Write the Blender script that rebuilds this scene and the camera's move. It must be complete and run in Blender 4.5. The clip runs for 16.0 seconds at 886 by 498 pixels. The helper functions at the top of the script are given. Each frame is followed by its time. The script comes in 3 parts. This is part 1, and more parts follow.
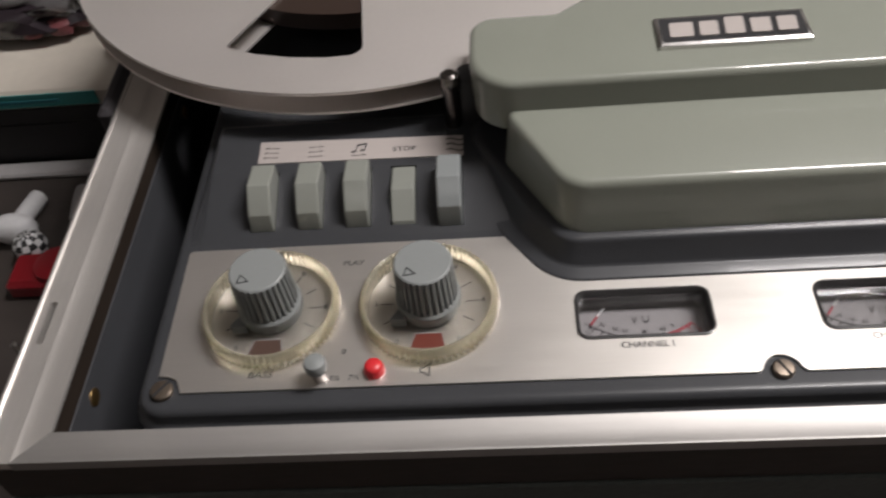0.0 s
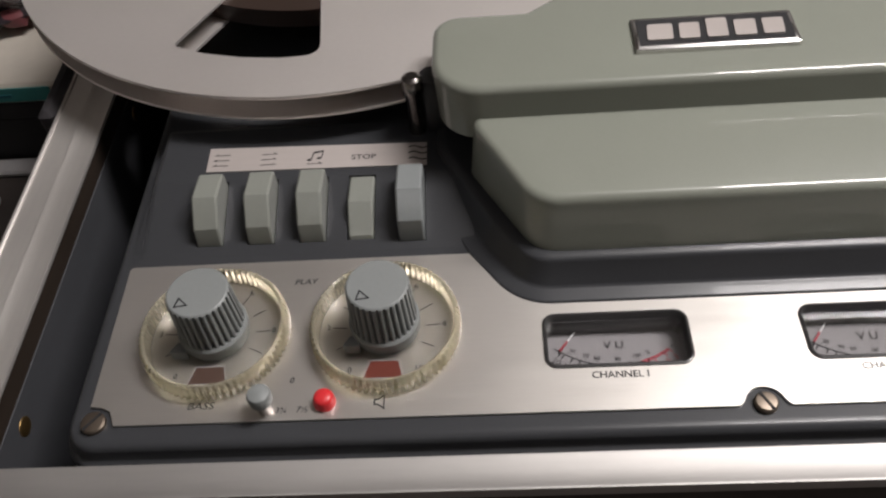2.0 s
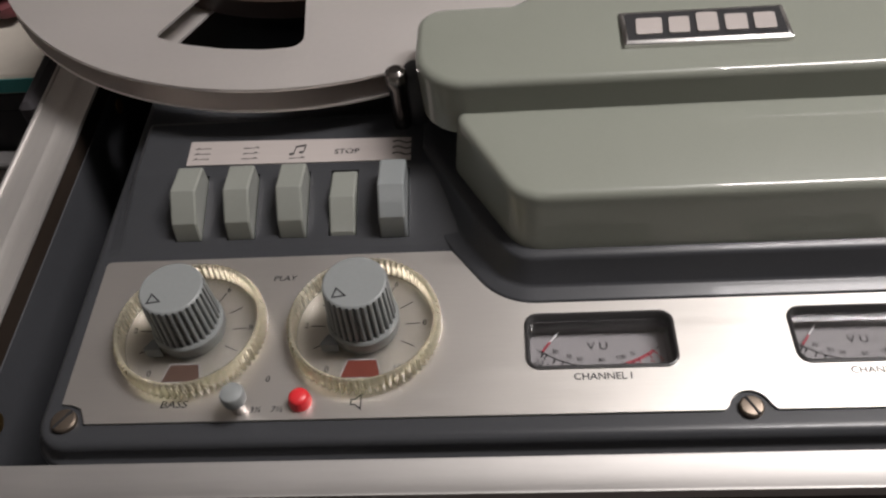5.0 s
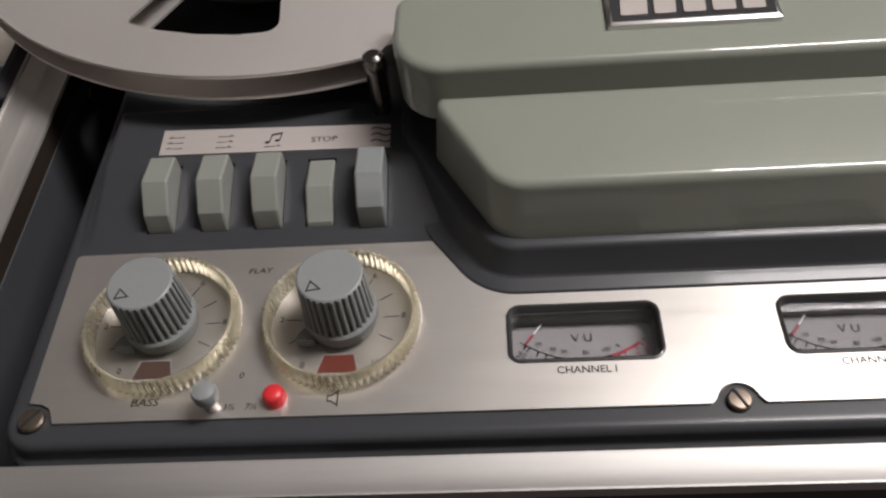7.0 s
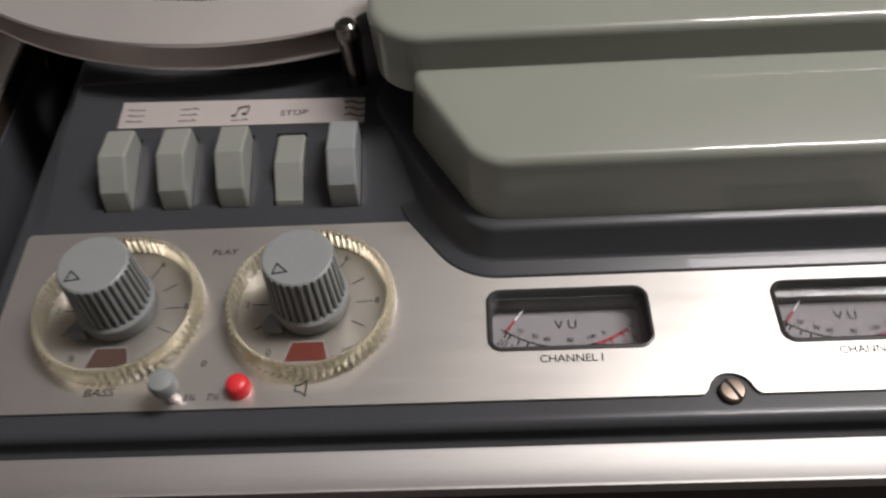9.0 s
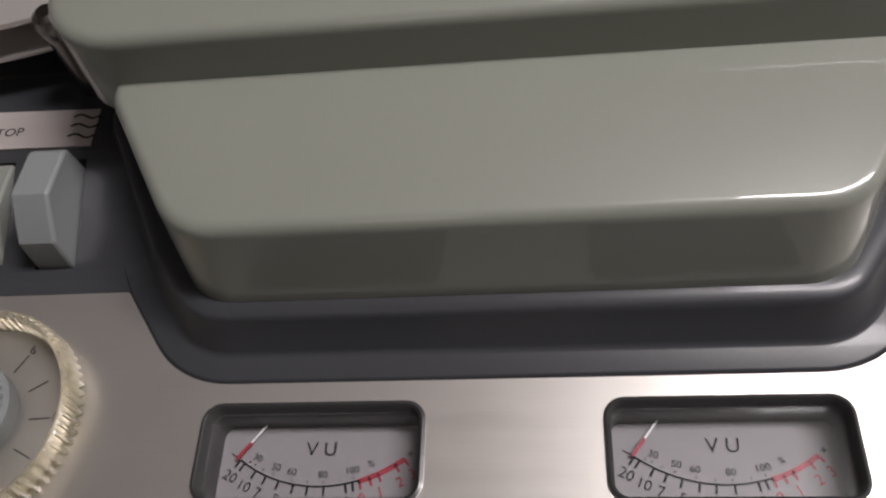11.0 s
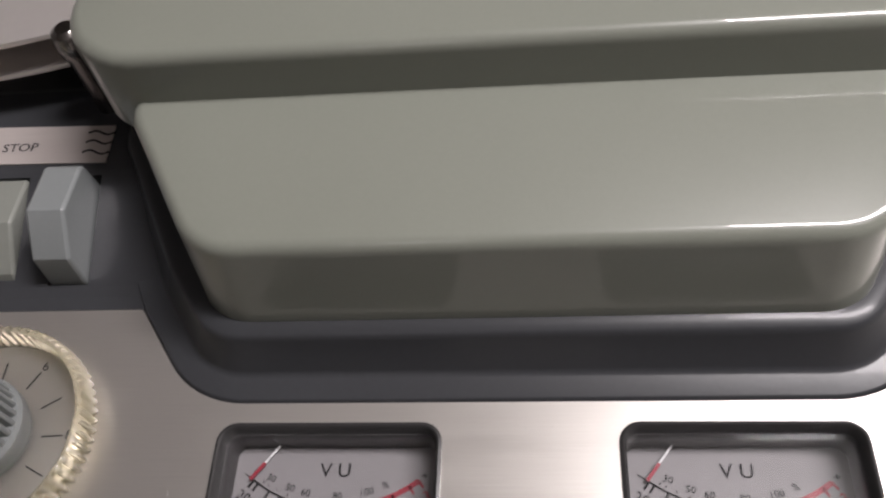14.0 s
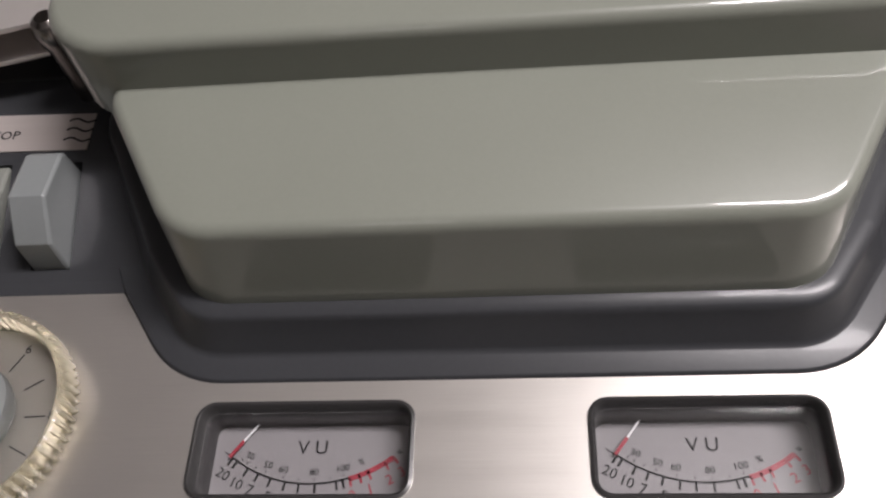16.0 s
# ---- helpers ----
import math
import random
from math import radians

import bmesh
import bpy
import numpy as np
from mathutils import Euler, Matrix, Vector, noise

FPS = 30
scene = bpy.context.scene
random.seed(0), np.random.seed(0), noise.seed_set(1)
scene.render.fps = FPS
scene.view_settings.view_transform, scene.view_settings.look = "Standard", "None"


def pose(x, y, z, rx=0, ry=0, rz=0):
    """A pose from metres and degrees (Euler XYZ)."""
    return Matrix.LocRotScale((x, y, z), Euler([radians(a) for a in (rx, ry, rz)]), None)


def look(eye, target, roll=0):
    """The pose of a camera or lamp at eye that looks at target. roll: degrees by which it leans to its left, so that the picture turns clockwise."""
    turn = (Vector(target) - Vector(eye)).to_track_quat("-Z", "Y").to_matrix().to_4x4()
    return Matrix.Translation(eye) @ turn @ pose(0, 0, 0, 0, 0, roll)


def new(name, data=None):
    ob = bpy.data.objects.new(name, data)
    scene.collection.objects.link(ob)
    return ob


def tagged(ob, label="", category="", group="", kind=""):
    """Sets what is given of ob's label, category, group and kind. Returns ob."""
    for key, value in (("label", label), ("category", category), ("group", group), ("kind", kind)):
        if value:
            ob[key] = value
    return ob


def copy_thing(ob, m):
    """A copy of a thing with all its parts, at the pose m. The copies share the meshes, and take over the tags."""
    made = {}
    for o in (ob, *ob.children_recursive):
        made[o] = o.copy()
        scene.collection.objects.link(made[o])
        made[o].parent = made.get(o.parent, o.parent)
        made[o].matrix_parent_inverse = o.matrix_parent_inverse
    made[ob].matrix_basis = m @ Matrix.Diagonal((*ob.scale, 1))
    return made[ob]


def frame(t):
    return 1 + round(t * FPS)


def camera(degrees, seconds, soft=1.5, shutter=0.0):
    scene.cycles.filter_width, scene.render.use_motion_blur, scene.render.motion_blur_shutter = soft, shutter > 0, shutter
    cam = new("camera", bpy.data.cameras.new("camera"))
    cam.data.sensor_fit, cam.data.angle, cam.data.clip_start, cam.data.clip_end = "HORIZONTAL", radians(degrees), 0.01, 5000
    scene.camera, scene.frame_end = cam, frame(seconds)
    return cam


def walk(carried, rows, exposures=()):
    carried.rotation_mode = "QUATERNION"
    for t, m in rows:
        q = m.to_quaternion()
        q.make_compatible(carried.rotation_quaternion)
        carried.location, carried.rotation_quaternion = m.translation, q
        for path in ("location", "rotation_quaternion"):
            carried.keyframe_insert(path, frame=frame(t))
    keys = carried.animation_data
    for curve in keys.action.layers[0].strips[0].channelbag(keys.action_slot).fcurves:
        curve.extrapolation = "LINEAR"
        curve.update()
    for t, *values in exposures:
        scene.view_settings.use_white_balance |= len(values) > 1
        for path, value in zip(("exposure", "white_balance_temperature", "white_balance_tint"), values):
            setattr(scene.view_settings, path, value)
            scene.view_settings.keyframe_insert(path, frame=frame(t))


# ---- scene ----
cam = camera(54.0, 16.0, soft=2.3, shutter=0.5)
PATH = [
    (0, (-0.07877, -0.14439, 0.22974), (-0.09481, -0.01408, 0.07888), -8.14),
    (0.5, (-0.06926, -0.13752, 0.23064), (-0.07960, -0.00616, 0.08018), -7.01),
    (1, (-0.06961, -0.12407, 0.22694), (-0.08011, 0.00924, 0.07822), -6.38),
    (1.5, (-0.07113, -0.12570, 0.21839), (-0.08092, 0.00336, 0.06591), -5.68),
    (2, (-0.07117, -0.12300, 0.21873), (-0.08443, 0.00540, 0.06596), -7.10),
    (2.5, (-0.07153, -0.11960, 0.21926), (-0.08235, 0.01263, 0.06959), -5.38),
    (3, (-0.07212, -0.12263, 0.22231), (-0.08726, 0.00738, 0.07109), -6.44),
    (3.5, (-0.06927, -0.12201, 0.21963), (-0.08204, 0.00657, 0.06697), -6.62),
    (6, (-0.06353, -0.11546, 0.21223), (-0.07828, 0.01224, 0.05902), -6.99),
    (6.5, (-0.06183, -0.11345, 0.21052), (-0.07546, 0.01501, 0.05783), -6.79),
    (7, (-0.06045, -0.11275, 0.20799), (-0.07370, 0.01259, 0.05269), -7.18),
    (7.5, (-0.06379, -0.11183, 0.20790), (-0.07787, 0.01514, 0.05402), -6.49),
    (8, (-0.06532, -0.11420, 0.20920), (-0.07969, 0.01380, 0.05620), -6.27),
    (8.5, (-0.06274, -0.11419, 0.20944), (-0.07575, 0.01152, 0.05443), -6.54),
    (9, (-0.06087, -0.10387, 0.19593), (-0.06938, 0.01845, 0.03792), -5.28),
    (9.5, (-0.03372, -0.06746, 0.16194), (-0.04617, 0.05013, 0.00064), -8.61),
    (10, (0.00579, -0.03017, 0.15526), (-0.01879, 0.07756, -0.01144), -13.60),
    (12.5, (0.01180, -0.02922, 0.14577), (-0.01407, 0.07458, -0.02322), -13.96),
    (13, (0.01555, -0.03032, 0.14561), (-0.00911, 0.07069, -0.02524), -13.83),
    (13.5, (0.00795, -0.03115, 0.14769), (-0.01604, 0.07186, -0.02206), -12.39),
    (14, (0.00328, -0.02919, 0.15382), (-0.01949, 0.07991, -0.01225), -11.36),
    (14.5, (0.00111, -0.03024, 0.15428), (-0.02161, 0.07785, -0.01245), -11.36),
    (15, (0.00182, -0.03056, 0.15395), (-0.01857, 0.07804, -0.01276), -10.57),
    (15.5, (0.00565, -0.03326, 0.15468), (-0.01595, 0.07522, -0.01195), -11.20),
    (16, (0.00799, -0.03283, 0.15554), (-0.01367, 0.07469, -0.01170), -11.46),
]
walk(cam, [(t, look(eye, target, roll)) for t, eye, target, roll in PATH],
     exposures=[(0, 0.50, 6500, 10), (1.0, 0.45, 6500, 10), (9.0, 0.41, 6500, 11), (9.7, 0.34, 6450, 12), (10.2, 0.28, 6420, 14),
                (12.3, 0.12, 6420, 14), (13.5, 0.12, 6420, 14), (14.0, 0.42, 6420, 14), (16.0, 0.44, 6420, 14)])

# ---- light ----
world = bpy.data.worlds.new("room_air")
world.use_nodes = True
world.node_tree.nodes["Background"].inputs[0].default_value = (1.0, 0.95, 0.9, 1)
world.node_tree.nodes["Background"].inputs[1].default_value = 0.05
scene.world = world


def area_lamp(name, place, w, h, power, color, turn=0.0):
    """A lamp that shines straight down, or up with a half turn."""
    data = bpy.data.lights.new(name, "AREA")
    data.shape, data.size, data.size_y, data.energy, data.color = "RECTANGLE", w, h, power, color
    ob = new(name, data)
    ob.location, ob.rotation_euler = place, (turn, 0, 0)
    return ob


# unseen lamps, the second a weak fill added in front: centre, size in x and y, power downwards and up to the ceiling
LAMPS = [(0.79, 0.24, 0.92, 0.22, 26.0, 6.5), (-0.35, -1.1, 0.32, 0.32, 0.5, 0.4)]
LAMP_Z = 1.40
for lx, ly, wide, deep, power, raised in LAMPS:
    area_lamp("lamp_light", (lx, ly, LAMP_Z), wide, deep, power, (1.0, 0.948, 0.932))
    # Added uplight: brightens the ceiling, which lifts the dark parts below.
    area_lamp("fill_uplight", (lx, ly, LAMP_Z + 0.034), wide, deep, raised, (1.0, 0.948, 0.932), math.pi)

# ---- helpers for building ----
U = 0.00094  # metres in one drawing unit


def mat(name, color, rough=0.5, metal=0.0, bump=0.0, scale=400.0, vary=0.08, stretch=(1, 1, 1), coat=0.0, trans=0.0,
        rough_vary=0.1, stain=0.1, stain_scale=18.0, spec=0.5, streak=0.0, coat_rough=0.16, aniso=0.0):
    """A surface with grain at a fine scale and stains at a coarse one."""
    m = bpy.data.materials.new(name)
    m.use_nodes = True
    nt = m.node_tree
    b = nt.nodes["Principled BSDF"]
    co = nt.nodes.new("ShaderNodeTexCoord")
    mp = nt.nodes.new("ShaderNodeMapping")
    mp.inputs["Scale"].default_value = stretch
    nt.links.new(co.outputs["Object"], mp.inputs["Vector"])
    fine = nt.nodes.new("ShaderNodeTexNoise")
    fine.inputs["Scale"].default_value, fine.inputs["Detail"].default_value = scale, 4
    nt.links.new(mp.outputs[0], fine.inputs["Vector"])
    big = nt.nodes.new("ShaderNodeTexNoise")
    big.inputs["Scale"].default_value, big.inputs["Detail"].default_value = stain_scale, 5
    nt.links.new(co.outputs["Object"], big.inputs["Vector"])
    add = nt.nodes.new("ShaderNodeMath")
    add.operation = "MULTIPLY_ADD"
    nt.links.new(fine.outputs[0], add.inputs[0])
    add.inputs[1].default_value, add.inputs[2].default_value = 2 * vary, 1 - vary
    add2 = nt.nodes.new("ShaderNodeMath")
    add2.operation = "MULTIPLY_ADD"
    nt.links.new(big.outputs[0], add2.inputs[0])
    add2.inputs[1].default_value, add2.inputs[2].default_value = 2 * stain, 1 - stain
    mul = nt.nodes.new("ShaderNodeMath")
    mul.operation = "MULTIPLY"
    nt.links.new(add.outputs[0], mul.inputs[0])
    nt.links.new(add2.outputs[0], mul.inputs[1])
    mix = nt.nodes.new("ShaderNodeMix")
    mix.data_type, mix.blend_type = "RGBA", "MULTIPLY"
    mix.inputs[0].default_value = 1.0
    mix.inputs[6].default_value = (*color, 1)
    nt.links.new(mul.outputs[0], mix.inputs[7])
    nt.links.new(mix.outputs[2], b.inputs["Base Color"])
    r = nt.nodes.new("ShaderNodeMath")
    r.operation = "MULTIPLY_ADD"
    nt.links.new(big.outputs[0], r.inputs[0])
    r.inputs[1].default_value, r.inputs[2].default_value = 2 * rough_vary, max(0.02, rough - rough_vary)
    nt.links.new(r.outputs[0], b.inputs["Roughness"])
    b.inputs["Metallic"].default_value = metal
    if streak:
        ms = nt.nodes.new("ShaderNodeMapping")
        ms.inputs["Scale"].default_value = (0.35, 4.0, 4.0)
        nt.links.new(co.outputs["Object"], ms.inputs["Vector"])
        sn = nt.nodes.new("ShaderNodeTexNoise")
        sn.inputs["Scale"].default_value, sn.inputs["Detail"].default_value = 75, 6
        nt.links.new(ms.outputs[0], sn.inputs["Vector"])
        sm = nt.nodes.new("ShaderNodeMath")
        sm.operation = "MULTIPLY_ADD"
        nt.links.new(sn.outputs[0], sm.inputs[0])
        sm.inputs[1].default_value = streak
        nt.links.new(r.outputs[0], sm.inputs[2])
        sub = nt.nodes.new("ShaderNodeMath")
        sub.operation = "SUBTRACT"
        nt.links.new(sm.outputs[0], sub.inputs[0])
        sub.inputs[1].default_value = streak / 2
        nt.links.new(sub.outputs[0], b.inputs["Roughness"])
    b.inputs["Coat Weight"].default_value = coat
    b.inputs["Coat Roughness"].default_value = coat_rough
    if aniso:
        grain = nt.nodes.new("ShaderNodeCombineXYZ")
        grain.inputs[1].default_value = 1.0
        b.inputs["Anisotropic"].default_value = aniso
        nt.links.new(grain.outputs[0], b.inputs["Tangent"])
    b.inputs["Transmission Weight"].default_value = trans
    b.inputs["Specular IOR Level"].default_value = spec
    if bump:
        bp = nt.nodes.new("ShaderNodeBump")
        bp.inputs["Strength"].default_value, bp.inputs["Distance"].default_value = bump, 0.0004
        nt.links.new(fine.outputs[0], bp.inputs["Height"])
        nt.links.new(bp.outputs[0], b.inputs["Normal"])
    return m


DECK = mat("deck_paint", (0.042, 0.0438, 0.0478), 0.32, bump=0.04, scale=900, rough_vary=0.05, stain=0.08, coat=0.1, coat_rough=0.06, spec=0.32)
COVER = mat("cover_paint", (0.233, 0.246, 0.208), 0.34, bump=0.04, scale=1100, vary=0.03, rough_vary=0.05, stain=0.05, coat=1.0, coat_rough=0.05, spec=0.35)
KEYGREY = mat("key_plastic", (0.225, 0.235, 0.21), 0.38, bump=0.05, coat=0.4, coat_rough=0.1, scale=900, vary=0.04, stain=0.06)
KEYBLUE = mat("key_plastic_bluish", (0.222, 0.238, 0.238), 0.38, bump=0.05, coat=0.4, coat_rough=0.1, scale=900, vary=0.04, stain=0.06)
KNOB = mat("knob_plastic", (0.215, 0.228, 0.226), 0.4, bump=0.06, scale=900, vary=0.05, stain=0.07)
ALU = mat("brushed_aluminium", (0.685, 0.655, 0.618), 0.37, metal=0.85, streak=0.1, aniso=0.4, bump=0.07, scale=420, vary=0.06, stretch=(0.16, 9, 9), rough_vary=0.06, stain=0.05)
# Same aluminium twice: front and back darker, sides lighter, standing in for light.
TRIM_DIM = mat("satin_aluminium_dimmed", (0.44, 0.425, 0.41), 0.52, metal=0.9, bump=0.06, scale=180, vary=0.06, stretch=(0.3, 3, 3), rough_vary=0.08, stain=0.08)
TRIM_SIDE_LIT = mat("satin_aluminium_side_lit", (0.83, 0.80, 0.765), 0.37, metal=0.8, bump=0.06, scale=180, vary=0.06, stretch=(3, 0.3, 3), rough_vary=0.08, stain=0.08)
REEL = mat("anodised_reel", (0.92, 0.872, 0.838), 0.41, metal=0.8, bump=0.03, scale=500, vary=0.02, rough_vary=0.05, stain=0.03)
STRIP = mat("printed_label_metal", (0.53, 0.48, 0.455), 0.42, metal=0.35, bump=0.03, scale=300, vary=0.04, stretch=(0.3, 3, 3))
CHROME = mat("chrome", (0.72, 0.71, 0.70), 0.14, metal=1.0, vary=0.03, rough_vary=0.06)
DARKCHROME = mat("dark_chrome", (0.28, 0.26, 0.25), 0.22, metal=1.0, vary=0.03, rough_vary=0.06)
STEEL = mat("screw_steel", (0.25, 0.205, 0.165), 0.45, metal=1.0, bump=0.1, scale=600, stain=0.2)
BRASS = mat("brass_screw", (0.5, 0.33, 0.14), 0.4, metal=1.0, bump=0.1, scale=600, stain=0.2)
BLACK = mat("black_plastic", (0.026, 0.026, 0.028), 0.4)
# Near black stands in for the shade inside recesses.
RECESS_DARK = mat("recess_shade", (0.012, 0.012, 0.013), 0.85)
INK = mat("printed_ink", (0.018, 0.018, 0.02), 0.6, vary=0.15, spec=0.2)
INKRED = mat("printed_red_ink", (0.29, 0.022, 0.04), 0.5, vary=0.1)
RED = mat("red_plastic", (0.6, 0.026, 0.032), 0.36, coat=0.12, vary=0.05)
TAPE = mat("tape_pack", (0.035, 0.022, 0.017), 0.35, bump=0.1, scale=900)
DIALCLEAR = mat("dial_plastic", (0.95, 0.935, 0.89), 0.1, trans=0.93, vary=0.03, stain=0.05)
DIALRIM = mat("dial_rim_plastic", (0.94, 0.885, 0.71), 0.12, trans=0.82, vary=0.03, stain=0.04)
AMBER = mat("dial_window", (0.13, 0.032, 0.022), 0.35, vary=0.1)
AMBERDIM = mat("dial_window_dull", (0.075, 0.045, 0.035), 0.4, vary=0.1)
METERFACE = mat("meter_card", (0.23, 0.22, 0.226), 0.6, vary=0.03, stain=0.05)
METERCASE = mat("meter_bezel", (0.032, 0.031, 0.031), 0.34, coat=0.2, coat_rough=0.08)
WOOD = mat("case_wood", (0.026, 0.018, 0.013), 0.55, bump=0.25, scale=120, stretch=(1, 0.12, 3), vary=0.35, stain=0.25)
LINER = mat("case_lining", (0.045, 0.047, 0.053), 0.7, bump=0.3, scale=300)
VINYL = mat("case_vinyl", (0.07, 0.08, 0.075), 0.6, bump=0.8, scale=420, vary=0.25, stain=0.1)
WALLM = mat("room_wall", (0.44, 0.43, 0.415), 0.9, bump=0.1, scale=60)
# Unseen south wall, coloured dark to cut the light on front faces.
SHADEWALL = mat("unseen_shade_wall", (0.21, 0.195, 0.18), 0.8, bump=0.1, scale=60)
CEILM = mat("room_ceiling", (0.75, 0.745, 0.735), 0.9)
FLOORM = mat("room_floor", (0.16, 0.11, 0.08), 0.6, stretch=(1, 0.1, 1), scale=20, vary=0.3)
TABLEM = mat("table_top", (0.05, 0.041, 0.037), 0.55, stretch=(0.2, 1, 1), scale=60, vary=0.25, bump=0.1)
BOXM = mat("cream_card", (0.5, 0.46, 0.4), 0.75, scale=150, vary=0.06, stain=0.15)
TEAL = mat("teal_print", (0.045, 0.25, 0.24), 0.6)
TEALDARK = mat("dark_teal_print", (0.02, 0.14, 0.17), 0.6)
GAP_DARK = mat("gap_shade", (0.012, 0.011, 0.012), 0.6)
BAGM = mat("clear_bag", (0.8, 0.78, 0.78), 0.08, trans=0.85, bump=0.5, scale=30)
BUNDLE = mat("dark_red_cloth", (0.022, 0.016, 0.02), 0.25, bump=0.5, scale=60, vary=0.4)
PINK = mat("pink_plastic", (0.15, 0.045, 0.05), 0.4)
STRAP = mat("strap_rubber", (0.05, 0.046, 0.05), 0.7, bump=0.2, scale=200, spec=0.25)
DUST = mat("pale_dust", (0.6, 0.58, 0.55), 0.9)
WHITEP = mat("white_plastic", (0.75, 0.75, 0.76), 0.4)
GREYP = mat("grey_plastic", (0.36, 0.35, 0.35), 0.5)
REDTOY = mat("red_toy_plastic", (0.24, 0.008, 0.015), 0.3, coat=0.3)


def clear_pane(name):
    """Clear flat glass: see-through, with a gloss that grows at a slant."""
    m = bpy.data.materials.new(name)
    m.use_nodes = True
    nt = m.node_tree
    nt.nodes.remove(nt.nodes["Principled BSDF"])
    mix, see, gloss, edge = [nt.nodes.new("ShaderNode" + k) for k in ("MixShader", "BsdfTransparent", "BsdfGlossy", "Fresnel")]
    gloss.inputs["Roughness"].default_value = 0.03
    edge.inputs["IOR"].default_value = 1.5
    nt.links.new(edge.outputs[0], mix.inputs[0])
    nt.links.new(see.outputs[0], mix.inputs[1])
    nt.links.new(gloss.outputs[0], mix.inputs[2])
    nt.links.new(mix.outputs[0], nt.nodes["Material Output"].inputs["Surface"])
    return m


GLASS = clear_pane("meter_glass")


def mesh_of(name, bm, material, smooth=35):
    bmesh.ops.remove_doubles(bm, verts=bm.verts, dist=1e-4)
    bmesh.ops.recalc_face_normals(bm, faces=bm.faces)
    bmesh.ops.scale(bm, vec=(U, U, U), verts=bm.verts)
    me = bpy.data.meshes.new(name)
    bm.to_mesh(me)
    bm.free()
    for m in material if isinstance(material, (list, tuple)) else [material]:
        me.materials.append(m)
    if smooth:
        me.shade_smooth()
        me.set_sharp_from_angle(angle=radians(smooth))
    return me


def part(name, bm, material, parent=None, label="", smooth=35, at=None):
    """One mesh object under a thing or part; geometry in drawing units."""
    ob = new(name, mesh_of(name, bm, material, smooth))
    if at:
        ob.matrix_basis = at
    if parent:
        ob.parent = parent
    if label:
        ob["label"] = label
    return ob


def thing(name, label, category, group="", kind="", at=(0, 0, 0)):
    ob = new(name)
    ob.empty_display_size = 0.02
    ob.location = [v * U for v in at]
    return tagged(ob, label, category, group, kind)


def offset_poly(pts, d):
    """Corners of a counter-clockwise polygon moved outwards by d."""
    out = []
    n = len(pts)
    for i in range(n):
        p, q, r = Vector(pts[i - 1]), Vector(pts[i]), Vector(pts[(i + 1) % n])
        a, b = (q - p).normalized(), (r - q).normalized()
        na, nb = Vector((a.y, -a.x)), Vector((b.y, -b.x))
        out.append(tuple(q + (na + nb) * (d / (1 + na.dot(nb)))))
    return out


def round_poly(pts, radii, seg=6):
    out = []
    n = len(pts)
    for i in range(n):
        p, q, r = Vector(pts[i - 1]), Vector(pts[i]), Vector(pts[(i + 1) % n])
        rad = radii[i] if isinstance(radii, (list, tuple)) else radii
        a, b = (p - q).normalized(), (r - q).normalized()
        ang = a.angle(b)
        if rad < 0.05 or ang > 3.1:
            out.append(tuple(q))
            continue
        cut = min(rad / math.tan(ang / 2), 0.49 * (p - q).length, 0.49 * (r - q).length)
        rad = cut * math.tan(ang / 2)
        c = q + (a + b).normalized() * (rad / math.sin(ang / 2))
        s, e = q + a * cut - c, q + b * cut - c
        turn = s.angle_signed(e)
        for k in range(seg + 1):
            f = -turn * k / seg
            out.append((c.x + s.x * math.cos(f) - s.y * math.sin(f), c.y + s.x * math.sin(f) + s.y * math.cos(f)))
    return out


def circle(cx, cy, r, n=48, a0=0.0):
    return [(cx + r * math.cos(a0 + 2 * math.pi * i / n), cy + r * math.sin(a0 + 2 * math.pi * i / n)) for i in range(n)]


def fill(bm, loops):
    edges = []
    for vs in loops:
        for i in range(len(vs)):
            e = bm.edges.get((vs[i - 1], vs[i])) or bm.edges.new((vs[i - 1], vs[i]))
            edges.append(e)
    bmesh.ops.triangle_fill(bm, use_beauty=True, use_dissolve=False, edges=edges)


def loft(rings, top=True, bottom=True, bm=None):
    """Rings of equal count, from the lowest to the highest, joined by quads; flat caps may be concave."""
    bm = bm or bmesh.new()
    vs = [[bm.verts.new(p) for p in ring] for ring in rings]
    for a, b in zip(vs, vs[1:]):
        for i in range(len(a)):
            bm.faces.new((a[i - 1], a[i], b[i], b[i - 1]))
    if top:
        fill(bm, [vs[-1]])
    if bottom:
        fill(bm, [vs[0]])
    return bm


def prism(loop, z0, z1, holes=(), bevel=0.0):
    """A plate with holes that go through it."""
    bm = bmesh.new()
    tops, bots = [], []
    for k, lp in enumerate([loop, *holes]):
        b = [bm.verts.new((x, y, z0)) for x, y in lp]
        t = [bm.verts.new((x, y, z1)) for x, y in lp]
        for i in range(len(lp)):
            bm.faces.new((b[i - 1], b[i], t[i], t[i - 1]))
        tops.append(t)
        bots.append(b)
    fill(bm, tops)
    fill(bm, bots)
    return bm


def at_z(loop, z):
    return [(x, y, z(x, y) if callable(z) else z) for x, y in loop]


def lathe(profile, n=48, cx=0.0, cy=0.0, top=True, bottom=True):
    """Profile of (radius, z) from the lowest upwards."""
    return loft([at_z(circle(cx, cy, max(r, 0.01), n), z) for r, z in profile], top, bottom)


